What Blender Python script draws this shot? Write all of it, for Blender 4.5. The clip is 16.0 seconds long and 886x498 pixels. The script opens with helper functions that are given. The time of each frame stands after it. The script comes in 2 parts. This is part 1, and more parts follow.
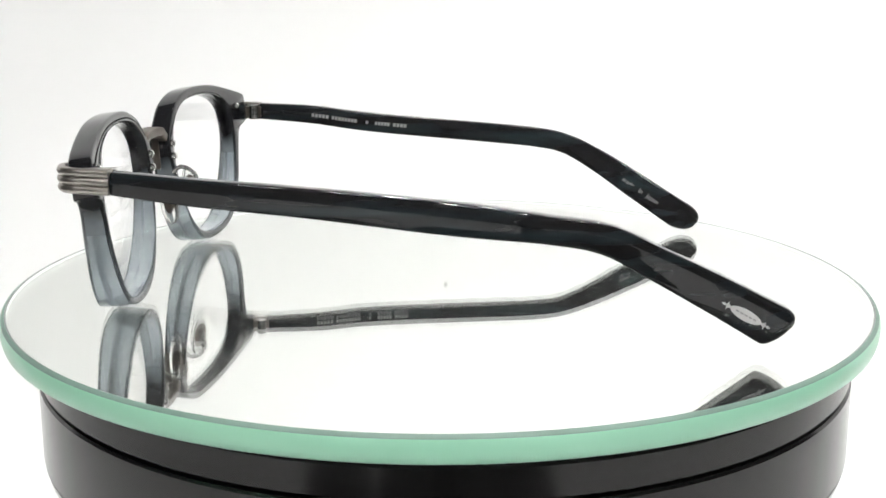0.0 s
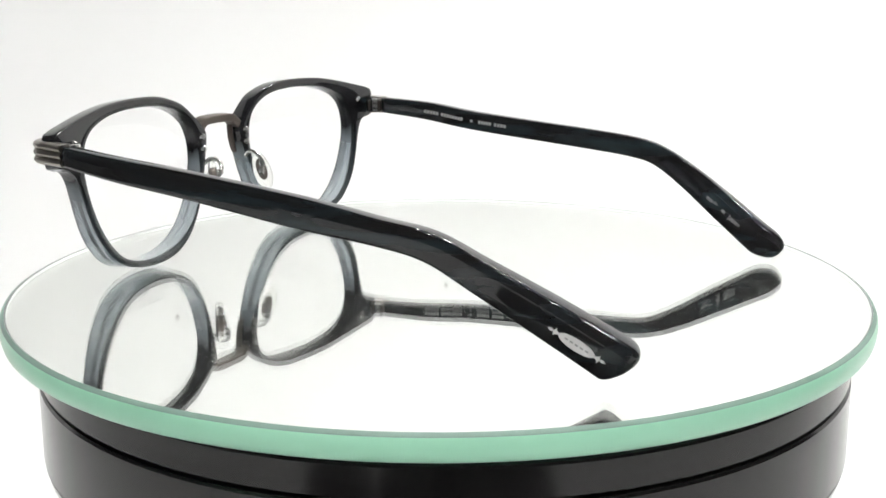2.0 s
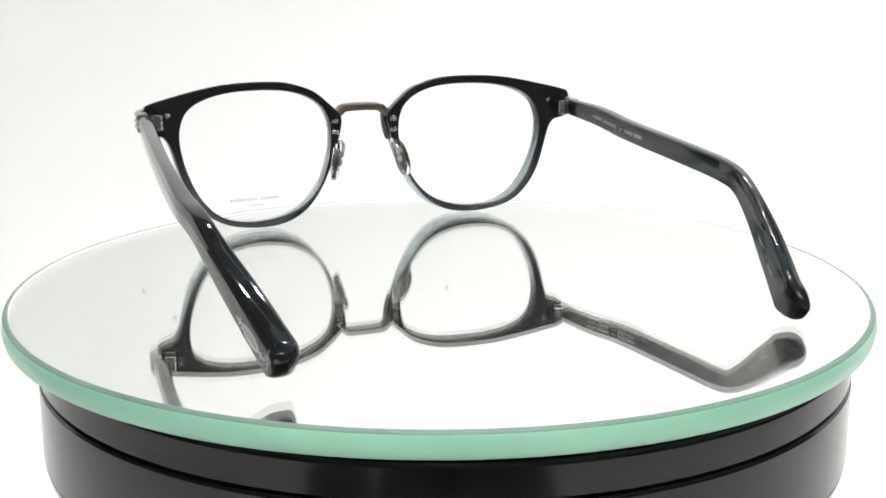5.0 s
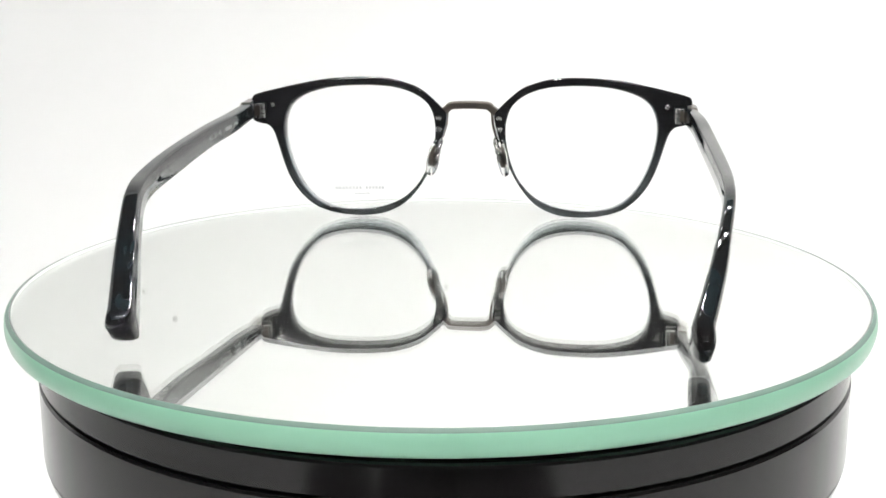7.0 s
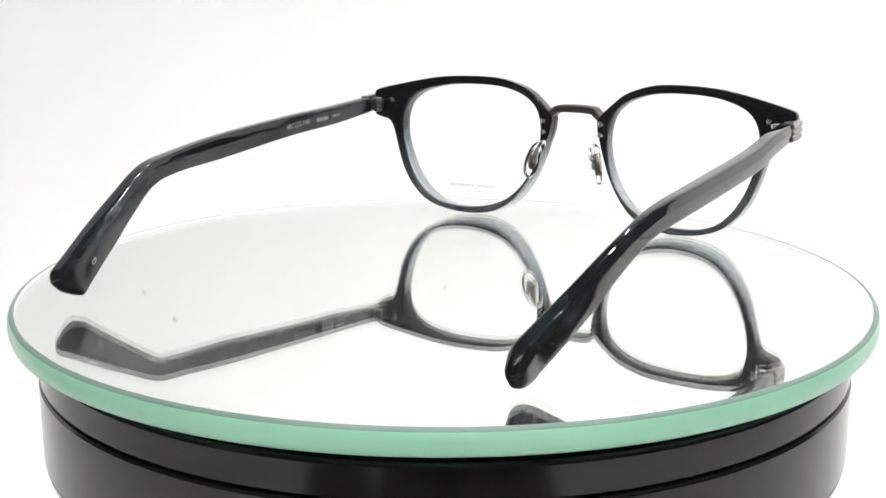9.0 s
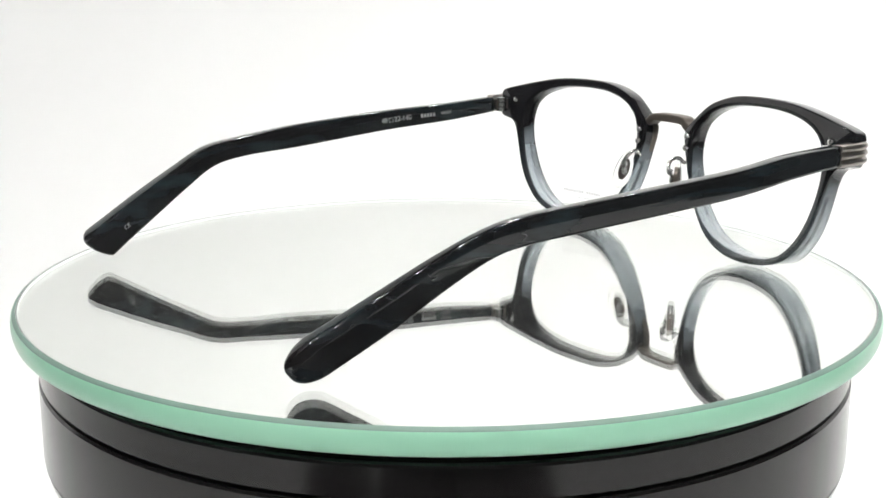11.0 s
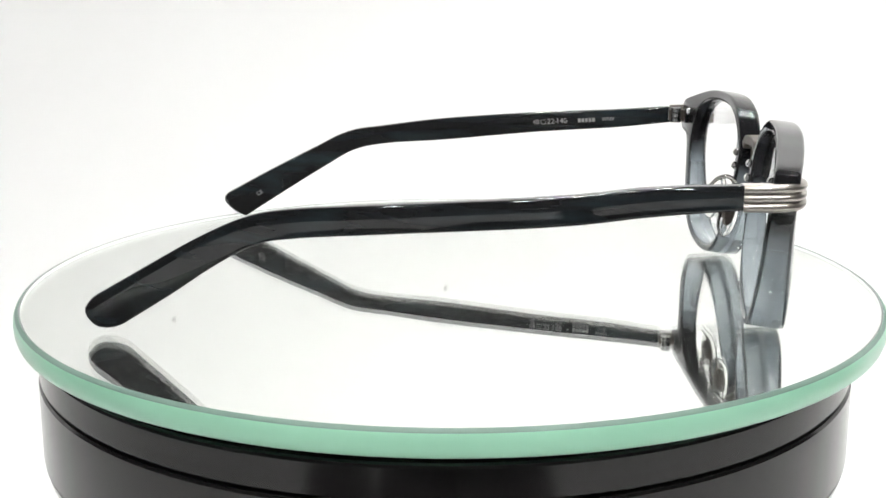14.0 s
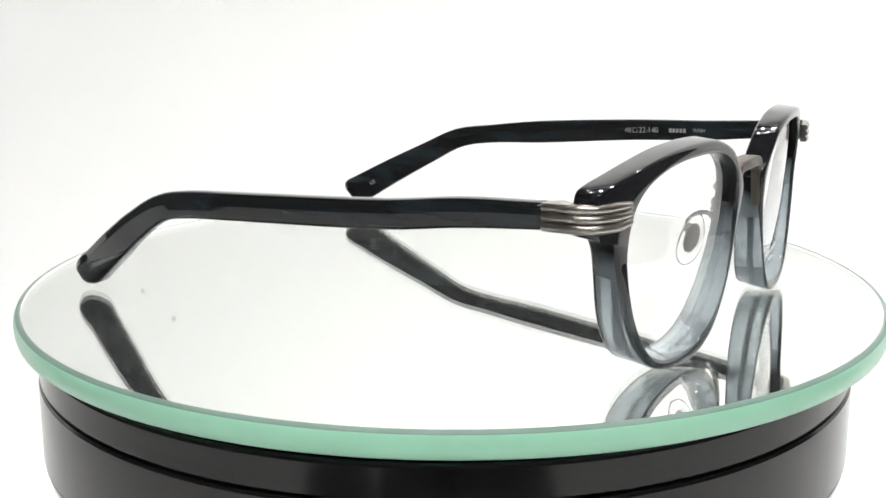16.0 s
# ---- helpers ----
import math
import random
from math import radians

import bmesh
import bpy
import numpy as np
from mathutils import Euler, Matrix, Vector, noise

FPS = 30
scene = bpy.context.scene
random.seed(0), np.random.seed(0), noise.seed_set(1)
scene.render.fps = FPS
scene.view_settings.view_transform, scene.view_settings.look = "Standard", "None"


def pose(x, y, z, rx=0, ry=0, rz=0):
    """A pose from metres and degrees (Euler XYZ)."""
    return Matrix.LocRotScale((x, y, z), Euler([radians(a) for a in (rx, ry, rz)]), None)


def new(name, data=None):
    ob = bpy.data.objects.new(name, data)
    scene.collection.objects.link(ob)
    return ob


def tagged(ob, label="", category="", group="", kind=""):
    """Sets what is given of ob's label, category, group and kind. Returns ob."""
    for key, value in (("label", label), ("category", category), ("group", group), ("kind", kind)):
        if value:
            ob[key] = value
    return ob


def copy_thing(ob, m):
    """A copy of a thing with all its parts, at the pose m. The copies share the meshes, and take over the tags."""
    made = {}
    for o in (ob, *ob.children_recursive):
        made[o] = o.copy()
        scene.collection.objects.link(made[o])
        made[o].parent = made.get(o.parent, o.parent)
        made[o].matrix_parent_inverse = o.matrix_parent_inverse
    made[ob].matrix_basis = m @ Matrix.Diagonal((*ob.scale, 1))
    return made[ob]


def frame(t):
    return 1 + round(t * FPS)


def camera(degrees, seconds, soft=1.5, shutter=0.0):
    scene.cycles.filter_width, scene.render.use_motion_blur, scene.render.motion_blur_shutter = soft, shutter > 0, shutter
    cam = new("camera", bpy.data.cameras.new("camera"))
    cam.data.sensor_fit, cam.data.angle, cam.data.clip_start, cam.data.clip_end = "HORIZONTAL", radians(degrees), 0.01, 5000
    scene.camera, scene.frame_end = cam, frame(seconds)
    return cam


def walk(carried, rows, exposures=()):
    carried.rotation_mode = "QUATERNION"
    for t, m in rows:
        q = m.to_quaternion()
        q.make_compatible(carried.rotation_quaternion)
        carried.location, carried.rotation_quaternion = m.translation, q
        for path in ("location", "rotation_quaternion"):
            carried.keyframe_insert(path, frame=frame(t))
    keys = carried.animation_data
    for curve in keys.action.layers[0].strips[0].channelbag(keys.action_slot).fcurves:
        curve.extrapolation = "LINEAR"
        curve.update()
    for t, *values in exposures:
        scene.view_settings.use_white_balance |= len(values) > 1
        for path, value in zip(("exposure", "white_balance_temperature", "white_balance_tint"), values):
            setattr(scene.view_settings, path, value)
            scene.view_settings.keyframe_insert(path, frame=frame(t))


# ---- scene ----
MM = 0.001

# camera: still, on a stand before the turntable
cam = camera(42.35, 16.0, soft=1.6)
EYE = pose(-0.505 * MM, -289.5 * MM, 75.09 * MM, 90 - 13.19, 0, 0)
walk(cam, [(0, EYE), (16, EYE)], exposures=[(0, 0.0), (16, 0.0)])

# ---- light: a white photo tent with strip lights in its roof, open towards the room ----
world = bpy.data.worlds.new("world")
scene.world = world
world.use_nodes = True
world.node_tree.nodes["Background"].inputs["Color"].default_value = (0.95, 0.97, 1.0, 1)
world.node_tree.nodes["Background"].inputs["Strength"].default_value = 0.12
DIODE = 740.0  # radiance of each diode of the light strips


# ---- materials ----
def material(name, colour=(0.5, 0.5, 0.5), rough=0.4, metal=0.0, transmission=0.0, ior=1.5, coat=0.0):
    m = bpy.data.materials.new(name)
    m.use_nodes = True
    b = m.node_tree.nodes["Principled BSDF"]
    b.inputs["Base Color"].default_value = (*colour, 1)
    b.inputs["Roughness"].default_value = rough
    b.inputs["Metallic"].default_value = metal
    b.inputs["Transmission Weight"].default_value = transmission
    b.inputs["IOR"].default_value = ior
    b.inputs["Coat Weight"].default_value = coat
    return m


def node(m, kind, **values):
    n = m.node_tree.nodes.new(kind)
    for k, v in values.items():
        n.inputs[k.replace("_", " ")].default_value = v
    return n


def link(m, a, b):
    m.node_tree.links.new(a, b)


def bsdf(m):
    return m.node_tree.nodes["Principled BSDF"]


def ramp(m, source, stops):
    r = m.node_tree.nodes.new("ShaderNodeValToRGB")
    e = r.color_ramp.elements
    while len(e) < len(stops):
        e.new(0.5)
    for el, (pos, col) in zip(e, stops):
        el.position, el.color = pos, (*col, 1)
    link(m, source, r.inputs["Fac"])
    return r


def grain(m, scale, bump, rough_lo, rough_hi, stretch=(1, 1, 1)):
    """Fine relief and an uneven gloss."""
    tc = m.node_tree.nodes.new("ShaderNodeTexCoord")
    mp = m.node_tree.nodes.new("ShaderNodeMapping")
    mp.inputs["Scale"].default_value = stretch
    link(m, tc.outputs["Object"], mp.inputs["Vector"])
    nz = node(m, "ShaderNodeTexNoise", Scale=scale, Detail=4.0)
    link(m, mp.outputs["Vector"], nz.inputs["Vector"])
    mr = node(m, "ShaderNodeMapRange", To_Min=rough_lo, To_Max=rough_hi)
    link(m, nz.outputs["Fac"], mr.inputs["Value"])
    link(m, mr.outputs["Result"], bsdf(m).inputs["Roughness"])
    if bump:
        bp = node(m, "ShaderNodeBump", Strength=bump, Distance=0.0002)
        link(m, nz.outputs["Fac"], bp.inputs["Height"])
        link(m, bp.outputs["Normal"], bsdf(m).inputs["Normal"])
    return nz


def acetate_fade(name, low, middle, clear=0.93):
    """Black acetate that fades to clear smoky blue towards the bottom of the front."""
    m = material(name, rough=0.025, ior=1.49)
    tc = m.node_tree.nodes.new("ShaderNodeTexCoord")
    sp = m.node_tree.nodes.new("ShaderNodeSeparateXYZ")
    link(m, tc.outputs["Object"], sp.inputs["Vector"])
    nz = node(m, "ShaderNodeTexNoise", Scale=160.0, Detail=3.0)
    link(m, tc.outputs["Object"], nz.inputs["Vector"])
    wob = node(m, "ShaderNodeMath")
    wob.operation = "MULTIPLY_ADD"
    wob.inputs[1].default_value = 0.006
    link(m, nz.outputs["Fac"], wob.inputs[0])
    link(m, sp.outputs["Z"], wob.inputs[2])
    mr = node(m, "ShaderNodeMapRange", From_Min=0.014, From_Max=0.037)
    link(m, wob.outputs["Value"], mr.inputs["Value"])
    col = ramp(m, mr.outputs["Result"], [(0.0, low), (0.45, middle), (0.8, (0.011, 0.011, 0.0125))])
    link(m, col.outputs["Color"], bsdf(m).inputs["Base Color"])
    tr = ramp(m, mr.outputs["Result"], [(0.0, (clear,) * 3), (0.5, (clear * 0.86,) * 3), (0.9, (0.0, 0.0, 0.0))])
    link(m, tr.outputs["Color"], bsdf(m).inputs["Transmission Weight"])
    return m


def acetate_dark():
    """Near-black navy acetate with long streaks."""
    m = material("dark_acetate", rough=0.035, ior=1.49)
    tc = m.node_tree.nodes.new("ShaderNodeTexCoord")
    mp = m.node_tree.nodes.new("ShaderNodeMapping")
    mp.inputs["Scale"].default_value = (2.5, 0.3, 2.5)
    link(m, tc.outputs["Object"], mp.inputs["Vector"])
    nz = node(m, "ShaderNodeTexNoise", Scale=90.0, Detail=5.0, Distortion=0.6)
    link(m, mp.outputs["Vector"], nz.inputs["Vector"])
    col = ramp(m, nz.outputs["Fac"], [(0.36, (0.0105, 0.0095, 0.0095)), (0.54, (0.0125, 0.0145, 0.016)), (0.76, (0.019, 0.029, 0.033))])
    link(m, col.outputs["Color"], bsdf(m).inputs["Base Color"])
    return m


M_RIM = acetate_fade("clear_acetate_core", (0.52, 0.575, 0.61), (0.34, 0.39, 0.425), 0.72)
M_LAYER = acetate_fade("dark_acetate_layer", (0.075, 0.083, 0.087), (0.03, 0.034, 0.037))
M_TEMPLE = acetate_dark()
M_SILVER = material("antique_silver", (0.37, 0.345, 0.315), 0.3, 1.0)
grain(M_SILVER, 900.0, 0.12, 0.24, 0.38, (0.2, 0.2, 3))
M_PEWTER = material("pewter", (0.125, 0.108, 0.095), 0.4, 1.0)
grain(M_PEWTER, 700.0, 0.15, 0.34, 0.5)
M_CHROME = material("polished_metal", (0.75, 0.74, 0.72), 0.14, 1.0)
M_LENS = material("lens_glass", (1, 1, 1), 0.0, 0.0, 1.0, 1.25)
M_PAD = material("clear_silicone", (0.97, 0.97, 0.95), 0.1, 0.0, 1.0, 1.3)
M_PRINT = material("white_print", (0.24, 0.24, 0.24), 0.5)
M_INLAY = material("pale_inlay", (0.52, 0.52, 0.515), 0.35)
M_LENSPRINT = material("grey_print", (0.58, 0.59, 0.59), 0.6)
M_GLASS = material("plate_glass", (0.985, 0.995, 0.98), 0.0, 0.0, 1.0, 1.6)
M_MIRROR = material("silver_backing", (0.955, 0.965, 0.95), 0.0, 0.985)
M_EDGE = material("ground_green_glass_edge", (0.37, 0.72, 0.52), 0.3, 0.0, 0.0, 1.52, 0.15)
nz = grain(M_EDGE, 26.0, 0.0, 0.24, 0.34, (1, 1, 2))
col = ramp(M_EDGE, nz.outputs["Fac"], [(0.2, (0.345, 0.70, 0.50)), (0.8, (0.39, 0.74, 0.54))])
link(M_EDGE, col.outputs["Color"], bsdf(M_EDGE).inputs["Base Color"])
M_BEVEL = material("bevelled_glass", (0.2, 0.31, 0.255), 0.55, 0.0, 0.0, 1.52)
M_REFRACT_LINE = material("painted_refraction", (0.10, 0.125, 0.115), 0.5)
M_THROUGH_LIGHT = material("pale_through_light", (0.86, 0.90, 0.87), 0.5)
M_DRUM = material("black_gloss_plastic", (0.009, 0.008, 0.008), 0.12, 0.0, 0.0, 1.46)
grain(M_DRUM, 60.0, 0.02, 0.10, 0.17)
M_GROOVE = material("black_matt_plastic", (0.006, 0.006, 0.006), 0.6)
M_TENT = material("white_tent_fabric", (0.868, 0.868, 0.86), 0.9)
nz = grain(M_TENT, 35.0, 0.05, 0.85, 0.95)
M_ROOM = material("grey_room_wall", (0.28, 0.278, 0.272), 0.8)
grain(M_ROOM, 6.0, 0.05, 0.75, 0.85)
M_DARK_PANEL = material("dark_panel", (0.03, 0.029, 0.028), 0.85)
grain(M_DARK_PANEL, 50.0, 0.08, 0.8, 0.92)
M_DIRT = material("grey_dirt", (0.62, 0.62, 0.61), 0.9)
M_LED = bpy.data.materials.new("led_glow")
M_LED.use_nodes = True
bsdf(M_LED).inputs["Emission Color"].default_value = (1.0, 0.995, 0.985, 1)
bsdf(M_LED).inputs["Emission Strength"].default_value = DIODE
M_ALU = material("white_aluminium", (0.7, 0.7, 0.7), 0.4, 0.0)


# ---- mesh helpers, in millimetres ----
def mesh_of(name, verts, faces, mat, smooth=True, sharp=50):
    me = bpy.data.meshes.new(name)
    me.from_pydata([tuple(c * MM for c in v) for v in verts], [], faces)
    bm = bmesh.new()
    bm.from_mesh(me)
    bmesh.ops.recalc_face_normals(bm, faces=bm.faces)
    bm.to_mesh(me)
    bm.free()
    me.materials.append(mat)
    if smooth:
        me.shade_smooth()
        me.set_sharp_from_angle(angle=radians(sharp))
    return me


def part(name, verts, faces, mat, parent, label="", smooth=True, sharp=50):
    ob = new(name, mesh_of(name, verts, faces, mat, smooth, sharp))
    ob.parent = parent
    if label:
        tagged(ob, label)
    return ob


def thing(name, label, category, kind=""):
    ob = new(name)
    ob.empty_display_size = 0.01
    return tagged(ob, label, category, "", kind)


def crom(pts, n, closed=False):
    """A smooth line through control points, n samples a span."""
    pts = [np.array(q, float) for q in pts]
    k = len(pts)
    out = []
    for i in range(k if closed else k - 1):
        if closed:
            a, b, c, d = (pts[(i + j) % k] for j in (-1, 0, 1, 2))
        else:
            b, c = pts[i], pts[i + 1]
            a = pts[i - 1] if i else 2 * b - c
            d = pts[i + 2] if i + 2 < k else 2 * c - b
        for s in range(n):
            u = s / n
            out.append(0.5 * (2 * b + (c - a) * u + (2 * a - 5 * b + 4 * c - d) * u * u + (3 * b - a - 3 * c + d) * u ** 3))
    if not closed:
        out.append(pts[-1])
    return out


def tube(rings, closed=False, caps=True):
    """Faces and vertices of rings of equal length, joined in order."""
    n = len(rings[0])
    verts = [tuple(v) for r in rings for v in r]
    faces = []
    for i in range(len(rings) if closed else len(rings) - 1):
        a, b = i * n, ((i + 1) % len(rings)) * n
        for j in range(n):
            faces.append((a + j, a + (j + 1) % n, b + (j + 1) % n, b + j))
    if caps and not closed:
        faces.append(tuple(range(n)))
        faces.append(tuple(range((len(rings) - 1) * n, len(rings) * n)))
    return verts, faces


def rounded(w, h, r, n=3):
    """A rounded rectangle, w by h, round the origin."""
    r = min(r, w / 2 * 0.98, h / 2 * 0.98)
    out = []
    for cx, cy, a0 in ((w / 2 - r, h / 2 - r, 0), (-w / 2 + r, h / 2 - r, 90), (-w / 2 + r, -h / 2 + r, 180), (w / 2 - r, -h / 2 + r, 270)):
        for k in range(n + 1):
            a = radians(a0 + 90 * k / n)
            out.append((cx + r * math.cos(a), cy + r * math.sin(a)))
    return out


def bowed(w, h, r, peak, ridge, n=4):
    """A rounded bar section; each tall side is two flat facets that meet at a low ridge."""
    pts = rounded(w, h, r, n)
    k = n + 1
    low = -h / 2 + min(r, w / 2 * 0.98, h / 2 * 0.98)
    top = ridge * h

    def out(b):
        return peak * ((b - low) / (top - low) if b < top else (-low - b) / max(0.05, -low - top))

    steps = [low * 0.5 + top * 0.5, low * 0.08 + top * 0.92, top, top * 0.9 - low * 0.1]
    up = [(w / 2 + out(b), b) for b in steps]
    down = [(-w / 2 - out(b), b) for b in reversed(steps)]
    return pts[:2 * k] + down + pts[2 * k:] + up


def lathe(profile, seg=160):
    """Rings of a profile of (radius, z) turned round the z axis."""
    verts, faces = [], []
    n = len(profile)
    for i in range(seg):
        a = 2 * math.pi * i / seg
        verts += [(r * math.cos(a), r * math.sin(a), z) for r, z in profile]
    for i in range(seg):
        j = (i + 1) % seg
        for k in range(n - 1):
            faces.append((i * n + k, j * n + k, j * n + k + 1, i * n + k + 1))
    return verts, faces


def disc(r, z, seg=160):
    return [(r * math.cos(2 * math.pi * i / seg), r * math.sin(2 * math.pi * i / seg), z) for i in range(seg)], [tuple(range(seg))]


def ball(c, r, sx=1.0, sy=1.0, sz=1.0, n=12, m=8):
    rings = []
    for i in range(1, m):
        a = math.pi * i / m
        rings.append([(c[0] + r * sx * math.sin(a) * math.cos(2 * math.pi * j / n), c[1] + r * sy * math.sin(a) * math.sin(2 * math.pi * j / n), c[2] + r * sz * math.cos(a)) for j in range(n)])
    return tube(rings)


def wire(points, r, n=8, per=6):
    """A round wire along a smooth line."""
    line = crom(points, per)
    rings = []
    for i, q in enumerate(line):
        d = line[min(i + 1, len(line) - 1)] - line[max(i - 1, 0)]
        d = d / np.linalg.norm(d)
        s = np.cross(d, (0.31, 0.17, 0.93))
        s = s / np.linalg.norm(s)
        u = np.cross(s, d)
        rings.append([q + r * (math.cos(2 * math.pi * j / n) * s + math.sin(2 * math.pi * j / n) * u) for j in range(n)])
    return tube(rings)


def cuboid(x0, x1, y0, y1, z0, z1):
    v = [(x, y, z) for x in (x0, x1) for y in (y0, y1) for z in (z0, z1)]
    return v, [(0, 1, 3, 2), (4, 6, 7, 5), (0, 4, 5, 1), (2, 3, 7, 6), (0, 2, 6, 4), (1, 5, 7, 3)]


def joined(*pieces):
    verts, faces = [], []
    for v, f in pieces:
        o = len(verts)
        verts += list(v)
        faces += [tuple(i + o for i in q) for q in f]
    return verts, faces


# ---- the tent and the room ----
def setting():
    # floor and back wall of the tent: one bent white sheet
    prof = [(-700, -140)] + [(y, -140) for y in range(-600, 301, 150)]
    prof += [(300 + 220 * math.sin(radians(a)), 80 - 220 * math.cos(radians(a))) for a in range(10, 91, 10)] + [(520, 400), (520, 700)]
    verts, faces = [], []
    for y, z in prof:
        verts += [(-560, y, z), (560, y, z)]
    faces = [(2 * i, 2 * i + 1, 2 * i + 3, 2 * i + 2) for i in range(len(prof) - 1)]
    ob = new("backdrop", mesh_of("backdrop", verts, faces, M_TENT))
    tagged(ob, "seamless bent white photo backdrop, brightly lit", "backdrop", "", "structure")
    for name, x0, x1 in (("wall_west", -566, -560), ("wall_east", 560, 566)):
        v, f = cuboid(x0, x1, 180, 520, -140, 700)
        tagged(new(name, mesh_of(name, v, f, M_TENT, False)), "white fabric side of the photo tent", "wall", "", "structure")
    v, f = cuboid(-566, 566, 450, 526, 700, 706)
    tagged(new("ceiling", mesh_of("ceiling", v, f, M_TENT, False)), "white fabric roof of the photo tent", "ceiling", "", "structure")
    # unseen dark panel, added overhead so that upward gloss reflects dark
    v, f = cuboid(-566, 566, -600, 450, 700, 706)
    tagged(new("dark_panel_top", mesh_of("dark_panel_top", v, f, M_DARK_PANEL, False)), "unseen dark panel added overhead to darken reflections", "ceiling", "", "structure")
    # unseen dark side panels, added to block light from the upper sides
    for name, x0, x1 in (("dark_panel_west", -566, -560), ("dark_panel_east", 560, 566)):
        v, f = cuboid(x0, x1, -600, 180, 240, 700)
        tagged(new(name, mesh_of(name, v, f, M_DARK_PANEL, False)), "unseen dark side panel added to block light", "curtain", "", "structure")
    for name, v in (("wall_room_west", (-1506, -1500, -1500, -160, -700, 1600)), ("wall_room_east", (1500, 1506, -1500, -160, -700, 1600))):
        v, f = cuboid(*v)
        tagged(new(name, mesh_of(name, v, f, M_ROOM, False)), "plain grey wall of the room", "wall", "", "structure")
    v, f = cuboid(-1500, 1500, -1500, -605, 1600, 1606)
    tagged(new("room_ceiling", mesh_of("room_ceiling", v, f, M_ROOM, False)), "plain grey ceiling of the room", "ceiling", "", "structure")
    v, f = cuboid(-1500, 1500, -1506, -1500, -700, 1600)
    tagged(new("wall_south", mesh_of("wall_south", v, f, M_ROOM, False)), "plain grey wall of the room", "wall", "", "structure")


setting()


# ---- light strips in the roof ----
def led_strip(count, label):
    ob = thing("led_strip", label, "light strip")
    half = 56 * count
    v, f = cuboid(-half, half, -9, 9, -3, 3)
    part("rail", v, f, M_ALU, ob, smooth=False)
    dv, df = cuboid(-9, 9, -6, 6, -5, -3.2)
    me = mesh_of("diode", dv, df, M_LED, False)
    for i in range(count):
        d = new("diode", me)
        d.parent, d.location = ob, ((56 - half + 112 * i) * MM, 0, 0)
    return tagged(ob, group="light strips")


strip = led_strip(6, "long white aluminium light strip with six bright diodes")
strip.location = (0.04, -0.34, 0.640)
copy_thing(strip, pose(0.02, -0.54, 0.640))
strip = led_strip(4, "short white aluminium light strip with four bright diodes")
strip.location = (0.15, 0.16, 0.640)
copy_thing(strip, pose(0.15, 0.30, 0.640))


# ---- unseen dark stand-ins before the turntable, added for dark shapes in the drum's gloss ----
def added_stand():
    ob = thing("added_stand", "unseen black stand with a flat base, added to darken the drum reflection", "stand")
    part("base_plate", *tube([[(28 + x, -385 + y, z) for x, y in rounded(w, h, 14)] for w, h, z in ((244, 130, -140), (244, 130, -134), (238, 124, -132))]), M_GROOVE, ob, sharp=30)
    part("post", *tube([[(x - 1, -352 + y, z) for x, y in rounded(26, 26, 10)] for z in (-132, 30)]), M_GROOVE, ob, sharp=30)


def added_disc():
    ob = thing("added_disc", "unseen flat round black disc, added to darken the drum reflection", "pad")

    def ring(r, z):
        return [(-146 + r * math.cos(radians(9 * k)), -345 + r * math.sin(radians(9 * k)), z) for k in range(40)]

    part("disc_body", *tube([ring(50, -140), ring(50.5, -139), ring(50, -133), ring(47, -132)]), M_GROOVE, ob, sharp=30)


added_stand()
added_disc()


# ---- dirt on the backdrop, seen in the mirror plate ----
def dirt_speck(x, z, w, h):
    rings = [[(x + k * w * math.cos(radians(30 * j + 9)) * (1 + 0.15 * math.sin(2.1 * j)), y, z + k * h * math.sin(radians(30 * j + 9))) for j in range(12)] for k, y in ((1.0, 520.0), (0.85, 519.5), (0.4, 519.2))]
    ob = new("dirt_speck", mesh_of("dirt_speck", *tube(rings), M_DIRT))
    tagged(ob, "small grey speck of dirt on the white backdrop", "dirt speck", "dirt on the backdrop")


dirt_speck(1.6, 142.8, 1.5, 2.1)
dirt_speck(-198.5, 166.5, 2.0, 2.1)
dirt_speck(-220.2, 145.8, 1.6, 1.9)


# ---- the turntable ----
TOP = 0.35  # height of the plate's upper face, mm
PLATE_R = 107.8


def turntable_base():
    ob = thing("turntable_base", "round glossy black plastic turntable drum with a seam", "turntable")
    prof = [(98.6, -8.1), (100.6, -8.2), (101.2, -8.5), (101.38, -9.1), (101.45, -15.3), (101.15, -15.7)]
    part("top_ring", *lathe(prof), M_DRUM, ob, "glossy black upper ring", sharp=12)
    part("turning_disc", *lathe([(60, -5.7), (98.2, -5.7), (98.2, -8.1), (98.7, -8.1)]), M_GROOVE, ob, "matt black disc under the plate")
    part("seam", *lathe([(101.15, -15.7), (99.6, -15.8), (99.6, -16.4), (101.2, -16.5)]), M_GROOVE, ob, "dark recessed seam")
    prof = [(101.2, -16.5), (101.7, -17.0), (101.9, -35.0), (101.55, -35.15), (101.55, -35.45), (101.8, -35.6), (101.3, -37.8), (99.6, -39.2), (72.0, -39.4), (72.0, -140.0)]
    part("drum", *lathe(prof), M_DRUM, ob, sharp=12)
    return ob


turntable_base()


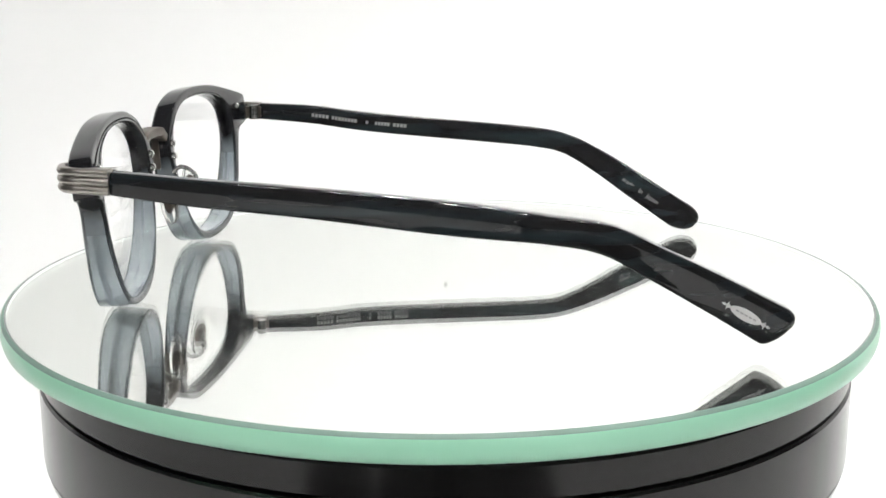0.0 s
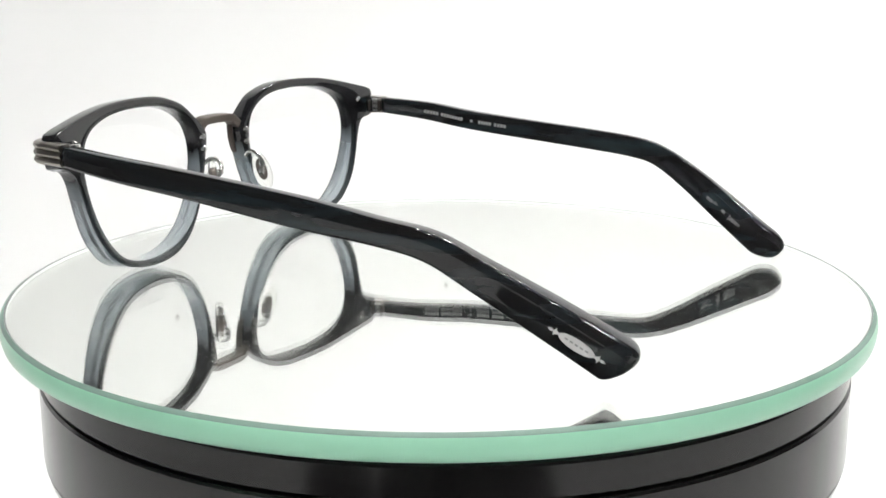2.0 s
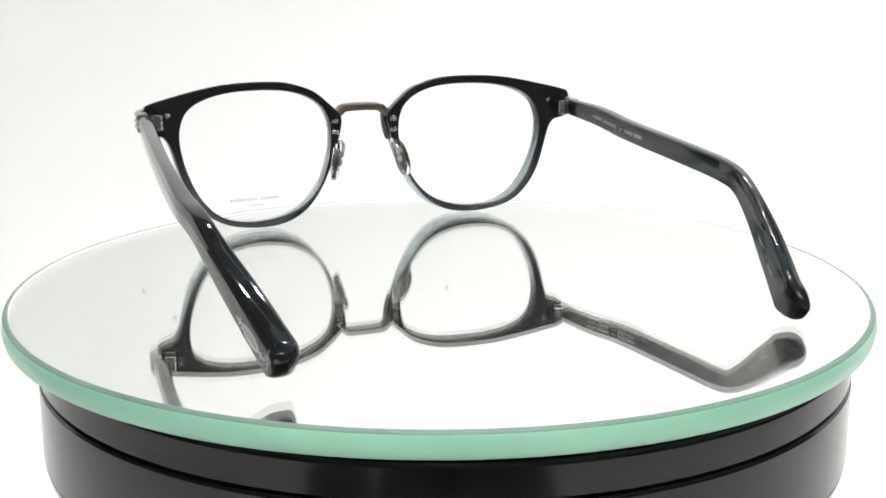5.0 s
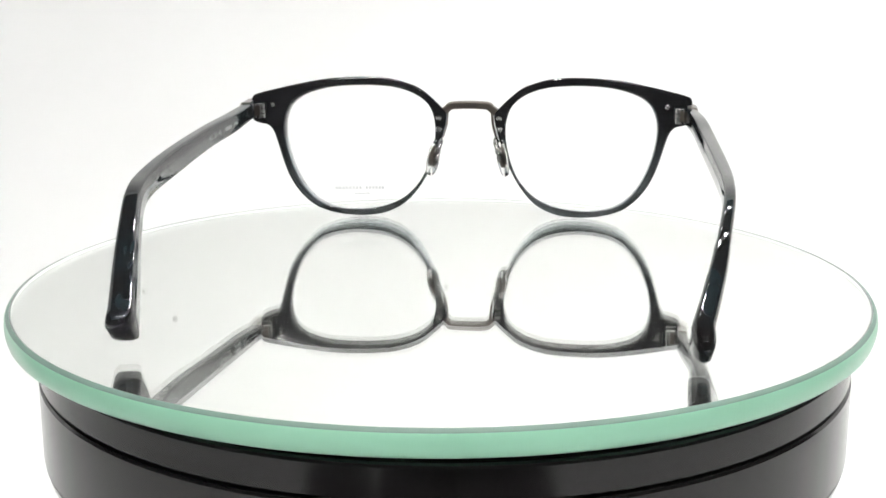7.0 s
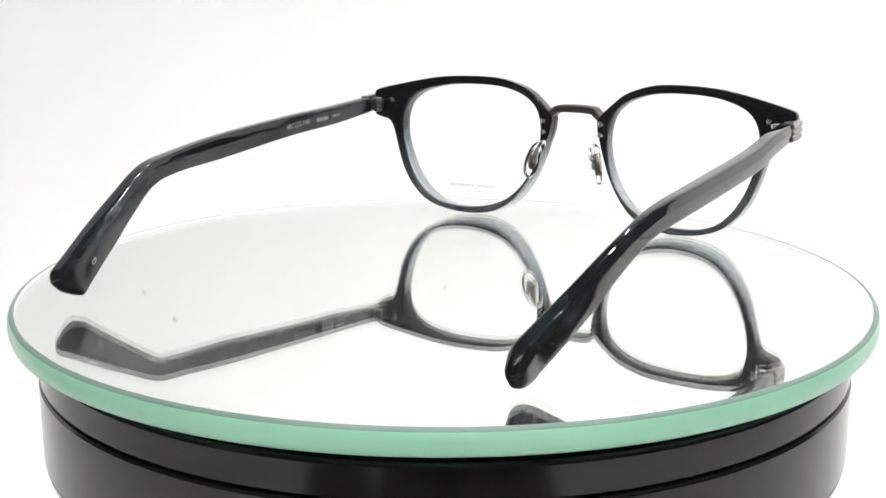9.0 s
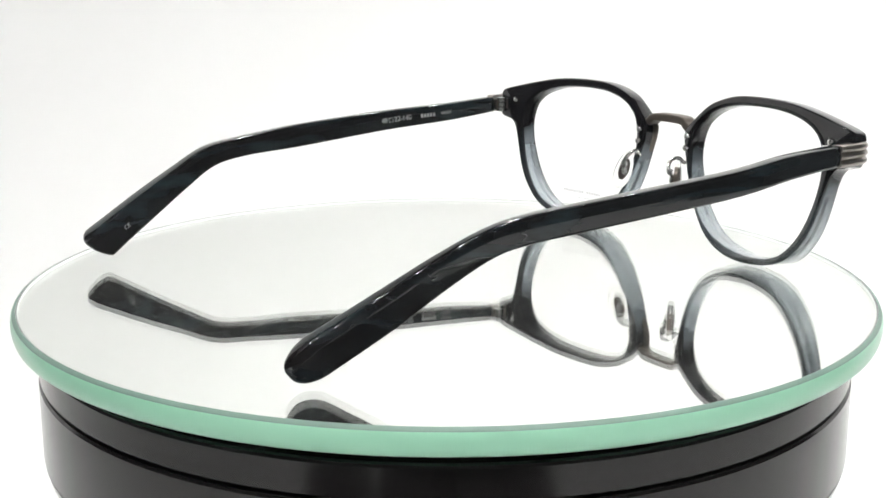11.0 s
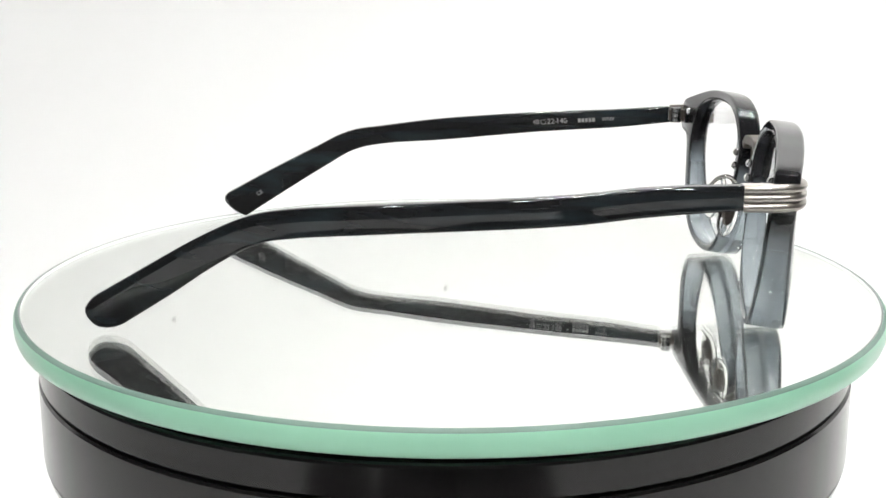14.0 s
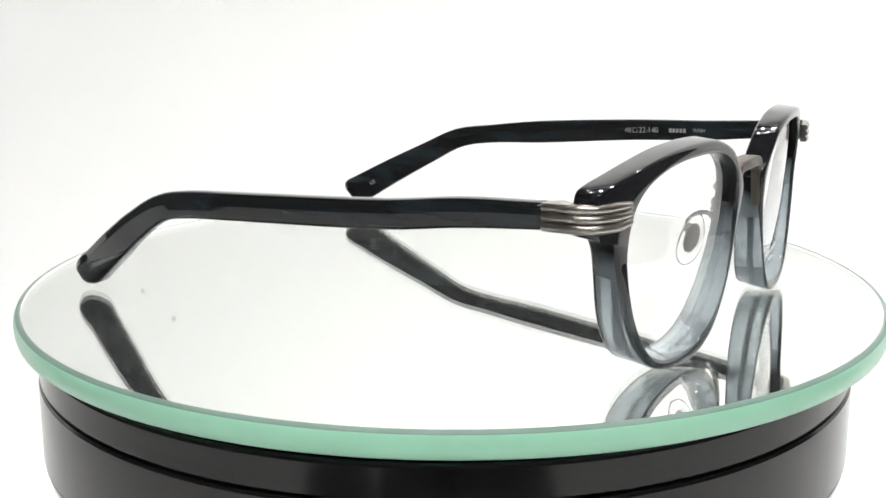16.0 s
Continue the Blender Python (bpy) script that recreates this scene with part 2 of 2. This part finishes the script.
def mirror_plate():
    ob = thing("mirror_plate", "thick round mirror plate with a green ground edge", "mirror plate")
    b = 1.25  # width of the rounded grinding
    face = disc(PLATE_R - b, TOP)
    glass = part("glass", *face, M_GLASS, ob, "clear polished glass face", smooth=False)
    if glass.data.polygons[0].normal.z < 0:
        glass.data.flip_normals()
    glass.visible_shadow = False
    part("bevel", *lathe([(PLATE_R - b, TOP), (PLATE_R - 0.8, TOP - 0.25), (PLATE_R - 0.45, TOP - 0.75)]), M_BEVEL, ob, "narrow grey-green bevel")
    part("edge", *lathe([(PLATE_R - 0.45, TOP - 0.75), (PLATE_R - 0.12, TOP - 1.5), (PLATE_R, -2.3), (PLATE_R - 0.1, -3.6), (PLATE_R - 0.4, -4.7), (PLATE_R - 0.9, -5.2), (90.0, -5.22)]), M_EDGE, ob, "mint green ground glass edge")
    # dark ring painted in for the line that the chamfer refracts
    part("refraction_line", *lathe([(PLATE_R - b - 0.03, TOP - 0.02), (PLATE_R - 1.7, TOP - 0.9)]), M_REFRACT_LINE, ob, "grey line under the bevel")
    # opaque pale ring, painted as backdrop light coming through the far edge
    part("through_light_ring", *lathe([(PLATE_R - 1.7, TOP - 0.9), (PLATE_R - 1.7, -2.8)]), M_THROUGH_LIGHT, ob, "pale inner side of the ground edge")
    part("silver_backing", *disc(PLATE_R - 1.6, -2.8), M_MIRROR, ob, "mirror silvering", smooth=False)
    return ob


plate = mirror_plate()


# ---- the spectacles; x to the wearer's right, y forwards, z up ----
def y_rear(x, z=25.0):
    return 5.9 - 5.9 * (x / 62.0) ** 2 + (0.08 if z > 20.0 else 0.11) * (z - 20.0)


def y_front(x, z=25.0):
    return 12.2 - 7.1 * (abs(x) / 66.0) ** 2.3 + (0.062 if z > 26.0 else 0.01) * (z - 26.0)


def skew(x):
    """The front sits a little askew between the temples."""
    return 0.010 * x - 0.4


# outlines of the front face; the rear face lies a little higher, as the front leans
OPENING = [(35.4, 42.4), (41, 42.2), (46.4, 41.5), (51.6, 40.0), (55, 38.1), (57.2, 35.6), (58.4, 32.2), (58.7, 28.6), (58.2, 24.2), (57.0, 19.4),
           (55.2, 14.6), (52.6, 10.1), (49.1, 6.3), (45.2, 4.1), (40.6, 3.0), (35.5, 2.7), (30.6, 3.1), (25.8, 4.2), (21.4, 6.3), (17.6, 9.6),
           (14.7, 13.8), (12.7, 18.8), (11.5, 24), (11.2, 28.6), (11.7, 32.2), (12.9, 35.3), (14.7, 37.4), (17.2, 39.2), (20.6, 40.7), (25, 41.8), (30.3, 42.3)]
OUTER = [(8.6, 34.6), (12.2, 38.2), (16.2, 41.4), (20.8, 43.3), (25.6, 44.5), (31, 44.95), (38.5, 44.95), (46, 44.45), (53.5, 43.2), (60, 41.8), (66.6, 40.2), (68.5, 39.0),
         (68.7, 36), (68.4, 32.2), (67.0, 31.1), (63.9, 30.2), (62.0, 27.8), (60.5, 23), (59.2, 18.5), (57.5, 14), (55.2, 10), (52.3, 6.6), (49.1, 4.0), (45, 2.2),
         (39.4, 1.0), (33.5, 0.65), (28.4, 1.15), (23.9, 2.7), (20.1, 5.2), (16.8, 8.9), (13.7, 13.8), (10.9, 20), (8.6, 26.8), (7.5, 32.2)]
LEAN = 0.8
MID = (35.0, 23.5)


def rim(parent, s):
    outer = crom(OUTER, 6, True)
    inner = crom(OPENING, 10, True)
    ia = np.array([math.atan2(q[1] - MID[1], q[0] - MID[0]) for q in inner])
    ir = np.array([math.hypot(q[1] - MID[1], q[0] - MID[0]) for q in inner])
    order = np.argsort(ia)
    ia, ir = ia[order], ir[order]
    rings = []
    for q in outer:
        a = math.atan2(q[1] - MID[1], q[0] - MID[0])
        r = np.interp(a, ia, ir, period=2 * math.pi)
        p = np.array((MID[0] + r * math.cos(a), MID[1] + r * math.sin(a)))
        w = np.linalg.norm(q - p)
        ro, ri, rb = min(0.9, w * 0.38), min(0.75, w * 0.3), min(0.75, w * 0.32)
        d = (q - p) / w
        yo_r, yo_f = y_rear(q[0], q[1]), y_front(q[0], q[1])
        yi_r, yi_f = y_rear(p[0], p[1]), y_front(p[0], p[1])
        ring = []

        def put(u, y):
            c = p + d * u
            back = (y_front(c[0], c[1]) - y) / 6.0
            ring.append((s * c[0] + 0.4, y + skew(s * c[0]), c[1] + (LEAN - 0.007 * (c[1] - 20.0)) * min(1.0, max(0.0, back))))

        for k in range(4):  # rear outer
            t = radians(30 * k)
            put(w - rb + rb * math.sin(t), yo_r + rb - rb * math.cos(t))
        for k in range(5):  # front outer
            t = radians(22.5 * k)
            put(w - ro + ro * math.cos(t), yo_f - ro + ro * math.sin(t))
        for k in range(5):  # front inner
            t = radians(22.5 * k)
            put(ri - ri * math.sin(t), yi_f - ri + ri * math.cos(t))
        for k in range(5):  # rear inner
            t = radians(22.5 * k)
            put(ri - ri * math.cos(t), yi_r + ri - ri * math.sin(t))
        rings.append(ring)
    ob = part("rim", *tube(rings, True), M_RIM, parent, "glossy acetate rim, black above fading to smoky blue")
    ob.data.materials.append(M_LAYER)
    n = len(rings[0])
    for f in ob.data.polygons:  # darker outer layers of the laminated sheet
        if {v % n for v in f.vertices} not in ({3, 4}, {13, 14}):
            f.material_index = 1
    return ob


def lens(parent, s):
    """A thin bowed lens that fills the opening."""
    line = crom(OPENING, 4, True)
    n, verts, faces = len(line), [], []
    levels = (0.0, 0.35, 0.7, 1.012)
    for dy in (0.0, 1.4):
        base = len(verts)
        for lv in levels[1:]:
            for q in line:
                x, z = MID[0] + (q[0] - MID[0]) * lv, MID[1] + (q[1] - MID[1]) * lv
                bow = 1.6 * (1 - lv * lv)
                verts.append((s * x + 0.4, 0.45 * y_rear(x, z) + 0.55 * y_front(x, z) + bow * 0.4 + dy - 0.7 + skew(s * x), z + 0.5 * LEAN))
        for k in range(len(levels) - 2):
            for j in range(n):
                a, b = base + k * n, base + (k + 1) * n
                faces.append((a + j, a + (j + 1) % n, b + (j + 1) % n, b + j))
        faces.append(tuple(range(base, base + n)))
    h = (len(levels) - 1) * n
    e = h - n
    for j in range(n):
        faces.append((e + j, e + (j + 1) % n, h + e + (j + 1) % n, h + e + j))
    ob = part("lens", verts, faces, M_LENS, parent, "clear curved demonstration lens")
    ob.visible_shadow = False
    return ob


def rivets(parent, s):
    for x, z in ((9.6, 32.2), (9.6, 28.8), (61.75, 36.7)):
        v, f = ball((s * x, y_rear(x, z) - 0.3 + skew(s * x), z + 0.4), 1.0, 1, 0.9, 1)
        part("rivet", v, f, M_CHROME, parent, "polished round metal rivet")


def bridge(parent):
    line = crom([(-8.6, 9.2, 34.2), (-7.1, 9.3, 35.3), (-5.6, 9.4, 36.3), (0, 9.6, 36.55), (5.6, 9.4, 36.3), (7.1, 9.3, 35.3), (8.6, 9.2, 34.2)], 6)
    rings = []
    for i, q in enumerate(line):
        d = line[min(i + 1, len(line) - 1)] - line[max(i - 1, 0)]
        d = d / np.linalg.norm(d)
        up = np.array((-d[2], 0, d[0]))
        rings.append([q + up * b + np.array((0, a, 0)) for a, b in rounded(4.2, 2.3, 0.5)])
    part("bridge", *tube(rings), M_PEWTER, parent, "flat pewter metal bridge bar")
    for s in (-1, 1):
        rings = []
        for z, x, dep in ((34.8, 7.9, 2.6), (33.6, 7.2, 2.8), (30, 7.5, 2.8), (26.5, 8.5, 2.6), (25.6, 8.9, 1.8)):
            rings.append([(s * (x + b), 10.2 + a, z) for a, b in rounded(dep * 0.72, 0.8, 0.3)])
        part("bridge_leg", *tube(rings), M_PEWTER, parent, "thin pewter plate along the nose side")


def nose_pad(parent, s):
    part("pad_arm", *wire([(s * 9.2, 6.2, 24.8), (s * 8.6, 4.0, 26.4), (s * 8.4, 1.2, 25.6), (s * 9.3, -0.2, 23.2), (s * 10.0, 1.2, 21.4)], 0.6), M_CHROME, parent, "bent silver wire arm")
    part("pad_mount", *joined(ball((s * 9.5, 0.3, 22.9), 1.05), ball((s * 9.9, 0.9, 20.6), 0.95, 1, 1, 1.5)), M_CHROME, parent, "small silver mount behind the pad")
    c = np.array((10.9, 1.6, 20.6))
    up = np.array((-0.19, 0.22, 0.957))
    side = np.array((0.48, -0.84, 0.26))
    side = side - up * (side @ up)
    side = side / np.linalg.norm(side)
    nrm = np.cross(side, up)
    rings = []
    for k, (dn, sc) in enumerate(((-0.9, 0.8), (-0.65, 0.96), (0.0, 1.0), (0.65, 0.94), (0.95, 0.76))):
        ring = []
        for j in range(28):
            a = 2 * math.pi * j / 28
            u, w = 2.6 * sc * math.cos(a), 5.9 * sc * math.sin(a)
            u *= 1.0 - 0.16 * math.sin(a)
            q = c + side * u + up * w + nrm * dn
            ring.append((s * q[0], q[1], q[2]))
        rings.append(ring)
    pad = part("nose_pad", *tube(rings), M_PAD, parent, "clear oval silicone nose pad")
    pad.visible_shadow = False
    rings = []
    for dn in (-0.45, 0.45):
        rings.append([tuple((np.array((s, 1, 1)) * (c + side * 1.45 * math.cos(2 * math.pi * j / 14) + up * (0.3 + 3.3 * math.sin(2 * math.pi * j / 14)) + nrm * dn))) for j in range(14)])
    part("pad_core", *tube(rings), M_PEWTER, pad, "dark metal core inside the pad")


def fluted_cap(parent, s, z0, z1, x_end):
    """The ribbed metal cover that wraps from the front round the corner back to the temple."""
    path = [(60.2, 7.35), (63.5, 6.95), (66.6, 6.1), (68.8, 4.6), (69.7, 2.4), (69.8, 0.0), (x_end, -5.0)]
    line = crom(path, 5)
    prof, n = [], 24
    for k in range(n + 1):
        u = k / n
        prof.append((0.30 + 0.60 * abs(math.sin(3 * math.pi * u)) ** 0.8, z0 + (z1 - z0) * u))
    rings = []
    for i, q in enumerate(line):
        d = line[min(i + 1, len(line) - 1)] - line[max(i - 1, 0)]
        d = d / np.linalg.norm(d)
        out = np.array((-d[1], d[0]))
        lean = 0.35 * max(0.0, (4.0 - q[1])) / 9.0
        half = (z1 - z0) / 2
        squeeze = 0.86 + 0.14 * min(1.0, i / 6.0)
        zc = (z0 + z1) / 2
        ring = [(s * (q[0] + out[0] * h), q[1] + out[1] * h, zc + (z - zc) * squeeze - lean) for h, z in prof]
        inn = -2.2 if q[1] < 0.5 else -0.9
        ring += [(s * (q[0] + out[0] * inn), q[1] + out[1] * inn, zc + (z - zc) * squeeze - lean) for z in (z1, z0)]
        rings.append(ring)
    return part("end_cover", *tube(rings), M_SILVER, parent, "ribbed brushed silver end cover")


def hinge(parent, s, z):
    h = part("hinge", *cuboid(*sorted((s * 63.4, s * 67.6)), -0.9, 0.9, z - 2.3, z + 2.3), M_TEMPLE, parent, "dark hinge block with silver barrels", smooth=False)
    part("hinge_plate", *cuboid(*sorted((s * 64.6, s * 66.4)), -5.6, -0.9, z - 1.6, z + 1.6), M_PEWTER, h, "pewter hinge leaf let into the temple", smooth=False)
    for k in (-1.55, -0.0, 1.55):
        rings = []
        for zz, r in ((k - 0.72, 1.3), (k - 0.62, 1.55), (k + 0.62, 1.55), (k + 0.72, 1.3)):
            rings.append([(s * 65.0 + r * math.cos(2 * math.pi * j / 18), -3.5 + r * math.sin(2 * math.pi * j / 18), z + zz) for j in range(18)])
        part("barrel", *tube(rings), M_CHROME, h)


# stations of each temple: y, outer x, middle z, height, thickness
LEFT = [(-5.0, 70.3, 35.5, 4.8, 3.5), (-22, 71.4, 33.93, 5.55, 3.6), (-45, 72.75, 32.42, 6.05, 3.2), (-74, 73.85, 29.8, 6.7, 3.1), (-93, 74.2, 27.9, 5.65, 3.8),
        (-104, 73.0, 25.9, 6.1, 3.75), (-114, 71.2, 20.84, 6.75, 4.2), (-127, 68.4, 13.64, 8.0, 5.1), (-138.4, 65.7, 6.97, 9.05, 5.5)]
RIGHT = [(-4.7, 69.5, 35.04, 4.92, 3.5), (-22, 69.95, 33.92, 5.6, 3.6), (-41, 69.7, 31.62, 5.84, 3.6), (-78, 67.7, 28.92, 5.95, 3.15), (-93, 66.35, 27.67, 6.05, 2.75),
         (-102, 65.1, 25.77, 6.08, 2.6), (-112, 62.8, 20.7, 6.88, 2.8), (-123, 60.05, 13.82, 7.82, 3.6), (-135.0, 56.3, 6.35, 8.47, 4.3)]
PEAK = 0.24  # height of the ridge along the sides of the temples
# of each temple's tip: lean, slant of the end in height and across, length of the round end
TIP = {-1: (3.0, 0.30, 0.15, 5.4), 1: (0.0, 0.10, 0.0, 7.2)}


def temple_line(rows):
    return crom(rows, 9)


def twist(s, y):
    """How far a temple leans over towards its tip, in radians."""
    u = min(1.0, max(0.0, (-y - 92.0) / 30.0))
    return radians(TIP[s][0]) * u * u * (3 - 2 * u)


def temple(parent, s, rows):
    line = temple_line(rows)
    rings = []

    def ring(q, d, hs, ts, shift=0.0, lift=0.0, end=0.0):
        up = np.array((-d[1], d[0]))  # in y, z
        if up[1] < 0:
            up = -up
        out = []
        for a, b in bowed(q[4] * ts, q[3] * hs, min(0.7 + 0.5 * min(1.0, max(0.0, (-q[0] - 122.0) / 12.0)) + 0.9 * end, q[4] * ts * 0.46), PEAK * ts * hs, 0.08 + 0.17 * min(1.0, max(0.0, (-q[0] - 95.0) / 20.0))):
            b += lift
            along = shift - end * (TIP[s][1] * (q[3] / 2 - b) + TIP[s][2] * (q[4] / 2 - a))
            tw = twist(s, q[0])
            a, b = a * math.cos(tw) - b * math.sin(tw), a * math.sin(tw) + b * math.cos(tw)
            out.append((s * (q[1] - q[4] / 2 + a), q[0] + d[0] * along + up[0] * b, q[2] + d[1] * along + up[1] * b))
        return out

    for i, q in enumerate(line):
        d = np.array((line[min(i + 1, len(line) - 1)] - line[max(i - 1, 0)])[[0, 2]])
        d = d / np.linalg.norm(d)
        if i == 0:
            rings.append(ring(q, d, 0.9, 0.85))
            rings.append(ring(q, d, 1.0, 1.0, 0.35))
        else:
            rings.append(ring(q, d, 1.0, 1.0))
    for k in range(1, 11):  # blunt round end
        u = 0.985 * math.sin(k / 10 * math.pi / 2)
        hs = (1 - u ** 2.4) ** (1 / 2.4)
        rings.append(ring(line[-1], d, hs, (1 - u ** 2.8) ** (1 / 2.2), TIP[s][3] * u, 0.5 * u, u))
    return part("temple", *tube(rings), M_TEMPLE, parent, "glossy navy-black acetate temple, bent down at the tip")


spectacles = thing("spectacles", "pair of glossy dark navy acetate spectacles standing on a mirror plate", "spectacles")
for side, rows, z in ((-1, LEFT, 0.35), (1, RIGHT, -0.35)):
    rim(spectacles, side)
    lens(spectacles, side)
    rivets(spectacles, side)
    nose_pad(spectacles, side)
    fluted_cap(spectacles, side, 33.1 + z, 38.3 + z, 70.0 if side < 0 else 69.2)
    hinge(spectacles, side, 35.3 + z)
    temple(spectacles, side, rows)
bridge(spectacles)


# ---- prints and inlays ----
def on_temple(temple_ob, s, rows, y, inner, lift=0.05):
    """The pose of a flat print on a temple at depth y: x along the reading direction, z out of the face."""
    line = temple_line(rows)
    k = min(range(len(line) - 1), key=lambda i: abs(line[i][0] - y))
    a, b = line[k], line[k + 1]
    u = (y - a[0]) / (b[0] - a[0])
    q = a + (b - a) * u
    x_of = lambda r: s * (r[1] - r[4] / 2)
    d = Vector((x_of(b) - x_of(a), b[0] - a[0], b[2] - a[2])).normalized()
    if (s < 0) == inner:
        d = -d
    up = (Vector((0, 0, 1)) - d * d.z).normalized()
    lean = twist(s, y) if inner else -twist(s, y)
    up = Matrix.Rotation(lean, 3, d) @ up
    n = d.cross(up)
    m = Matrix((d, up, n)).transposed().to_4x4()
    m.translation = (Vector((x_of(q), q[0], q[2])) + n * (q[4] / 2 + PEAK * (0.85 if y > -95 else 0.65) + lift)) * MM
    return m


def lettering(body, parent, m, width, name="lettering", label="small white printed lettering"):
    cu = bpy.data.curves.new("lettering", "FONT")
    cu.body, cu.size, cu.extrude = body, 1.0, 0.005
    cu.align_x, cu.align_y = "LEFT", "CENTER"
    tmp = bpy.data.objects.new("lettering", cu)
    me = bpy.data.meshes.new_from_object(tmp)
    bpy.data.objects.remove(tmp)
    xs = [v.co.x for v in me.vertices]
    k = width * MM / (max(xs) - min(xs))
    x0 = min(xs)
    for v in me.vertices:
        v.co = ((v.co.x - x0) * k, v.co.y * k, v.co.z * k)
    me.materials.clear()
    me.materials.append(M_PRINT)
    ob = new(name, me)
    ob.parent, ob.matrix_basis = parent, m
    return tagged(ob, label)


def bar(parent, m, x0, x1, h, mat, label, name="print_bar", z=0.0):
    v, f = cuboid(x0, x1, z - h / 2, z + h / 2, -0.01, 0.012)
    ob = part(name, v, f, mat, parent, label, smooth=False)
    ob.matrix_basis = m
    return ob


def emblem(parent, m):
    """An oval inlay with a pointed ornament at each end."""
    out = []
    for j in range(40):
        a = 2 * math.pi * j / 40
        out.append((3.9 * math.cos(a), 1.15 * math.sin(a)))
    pieces = [tube([[(x, y, z) for x, y in out] for z in (-0.02, 0.02)])]
    for e in (-1, 1):
        for cx, r1, r2 in ((4.4, 0.9, 0.4), (4.7, 0.3, 0.9), (5.5, 0.75, 0.3)):
            dia = [(e * cx + r1, 0), (e * cx, r2), (e * cx - r1, 0), (e * cx, -r2)]
            pieces.append(tube([[(x, y, z) for x, y in dia] for z in (-0.02, 0.02 + 0.004 * r1)]))
    ob = part("emblem", *joined(*pieces), M_INLAY, parent, "pale silver oval emblem inlay", smooth=False)
    ob.matrix_basis = m
    for k, x in enumerate((-2.2, -1.1, 0.0, 1.1, 2.2)):
        b = bar(ob, Matrix(), x - 0.35, x + 0.35, 0.35, M_PRINT, "", "engraving")
        b.location.z = 0.025 * MM


def prints():
    temple_l, temple_r = [o for o in spectacles.children if o.name.startswith("temple")]
    for x0, x1, h in ((0.0, 5.6, 1.05), (6.4, 14.6, 1.05), (17.2, 18.3, 0.8), (20.2, 25.0, 1.05), (25.9, 30.4, 1.05)):
        n = 1 + int((x1 - x0) / 1.15)
        for i in range(n):
            w = (x1 - x0) / n
            bar(temple_r, on_temple(temple_r, 1, RIGHT, -21.6 - x0 - w * i, True), 0, w * 0.78, h, M_PRINT, "")
    for word, y0, w in (("made", -119.5, 4.0), ("in", -124.4, 1.2), ("Japan", -126.6, 4.3)):
        lettering(word, temple_r, on_temple(temple_r, 1, RIGHT, y0, True), w)
    m = on_temple(temple_l, -1, LEFT, -46.6, True)
    lettering("48", temple_l, m, 2.0)
    for v in ((2.5, 4.1, 0.16, 0.62), (2.5, 4.1, 0.16, -0.62), (2.5, 2.66, 1.4, 0.0), (3.94, 4.1, 1.4, 0.0)):
        bar(temple_l, m, v[0], v[1], v[2], M_PRINT, "", "box_mark", v[3])
    lettering("22-", temple_l, on_temple(temple_l, -1, LEFT, -42.1, True), 2.9)
    lettering("140", temple_l, on_temple(temple_l, -1, LEFT, -38.9, True), 2.9)
    for i in range(5):
        bar(temple_l, on_temple(temple_l, -1, LEFT, -32.6 + 1.08 * i, True), 0, 0.8, 1.15, M_PRINT, "")
    lettering("WNV", temple_l, on_temple(temple_l, -1, LEFT, -25.4, True), 3.9)
    lettering("CE", temple_l, on_temple(temple_l, -1, LEFT, -133.4, True), 1.9)
    emblem(temple_l, on_temple(temple_l, -1, LEFT, -132.4, False) @ Matrix.Translation((0, -1.0 * MM, 0)))
    lens_l = [o for o in spectacles.children if o.name.startswith("lens")][0]

    def on_lens(x):
        lv2 = ((x - 35) / 23.3) ** 2 + (13.9 / 20.3) ** 2
        y = 0.45 * y_rear(x, 9.6) + 0.55 * y_front(x, 9.6) + 0.64 * (1 - lv2) + 0.72 + skew(-x)
        return Matrix(((-1, 0, 0, -x * MM), (0, 0, 1, y * MM), (0, 1, 0, 9.6 * MM), (0, 0, 0, 1)))

    for x0, x1 in ((0.0, 6.3), (7.3, 16.0)):
        n = 1 + int((x1 - x0) / 1.15)
        for i in range(n):
            w = (x1 - x0) / n
            bar(lens_l, on_lens(27.7 + x0 + w * i), 0, w * 0.62, 0.9, M_LENSPRINT, "")
    for i in range(4):
        bar(lens_l, on_lens(32.4 + 1.3 * i), 0, 1.0, 0.4, M_LENSPRINT, "", z=-1.9)


prints()


# ---- what turns ----
def table_angle(t):
    return -12.964 * (t - 8) - 0.00303 * (t - 8) ** 2


def motions():
    times = [0.25 * i for i in range(65)]
    tilt = Matrix(((1, 0, 0, 0), (0, 1, 0, 0), (0.0022, -0.00124, 1, 0), (0, 0, 0, 1))).to_quaternion().to_matrix().to_4x4()
    walk(plate, [(t, pose(0, 0, 0, 0, 0, table_angle(t)) @ pose(-0.7 * MM, 1.45 * MM, 0) @ tilt) for t in times])
    walk(spectacles, [(t, pose(0, 0, 0, 0, 0, table_angle(t)) @ pose(22.32 * MM, 64.35 * MM, 0, 0, 0, -17.244)) for t in times])


motions()
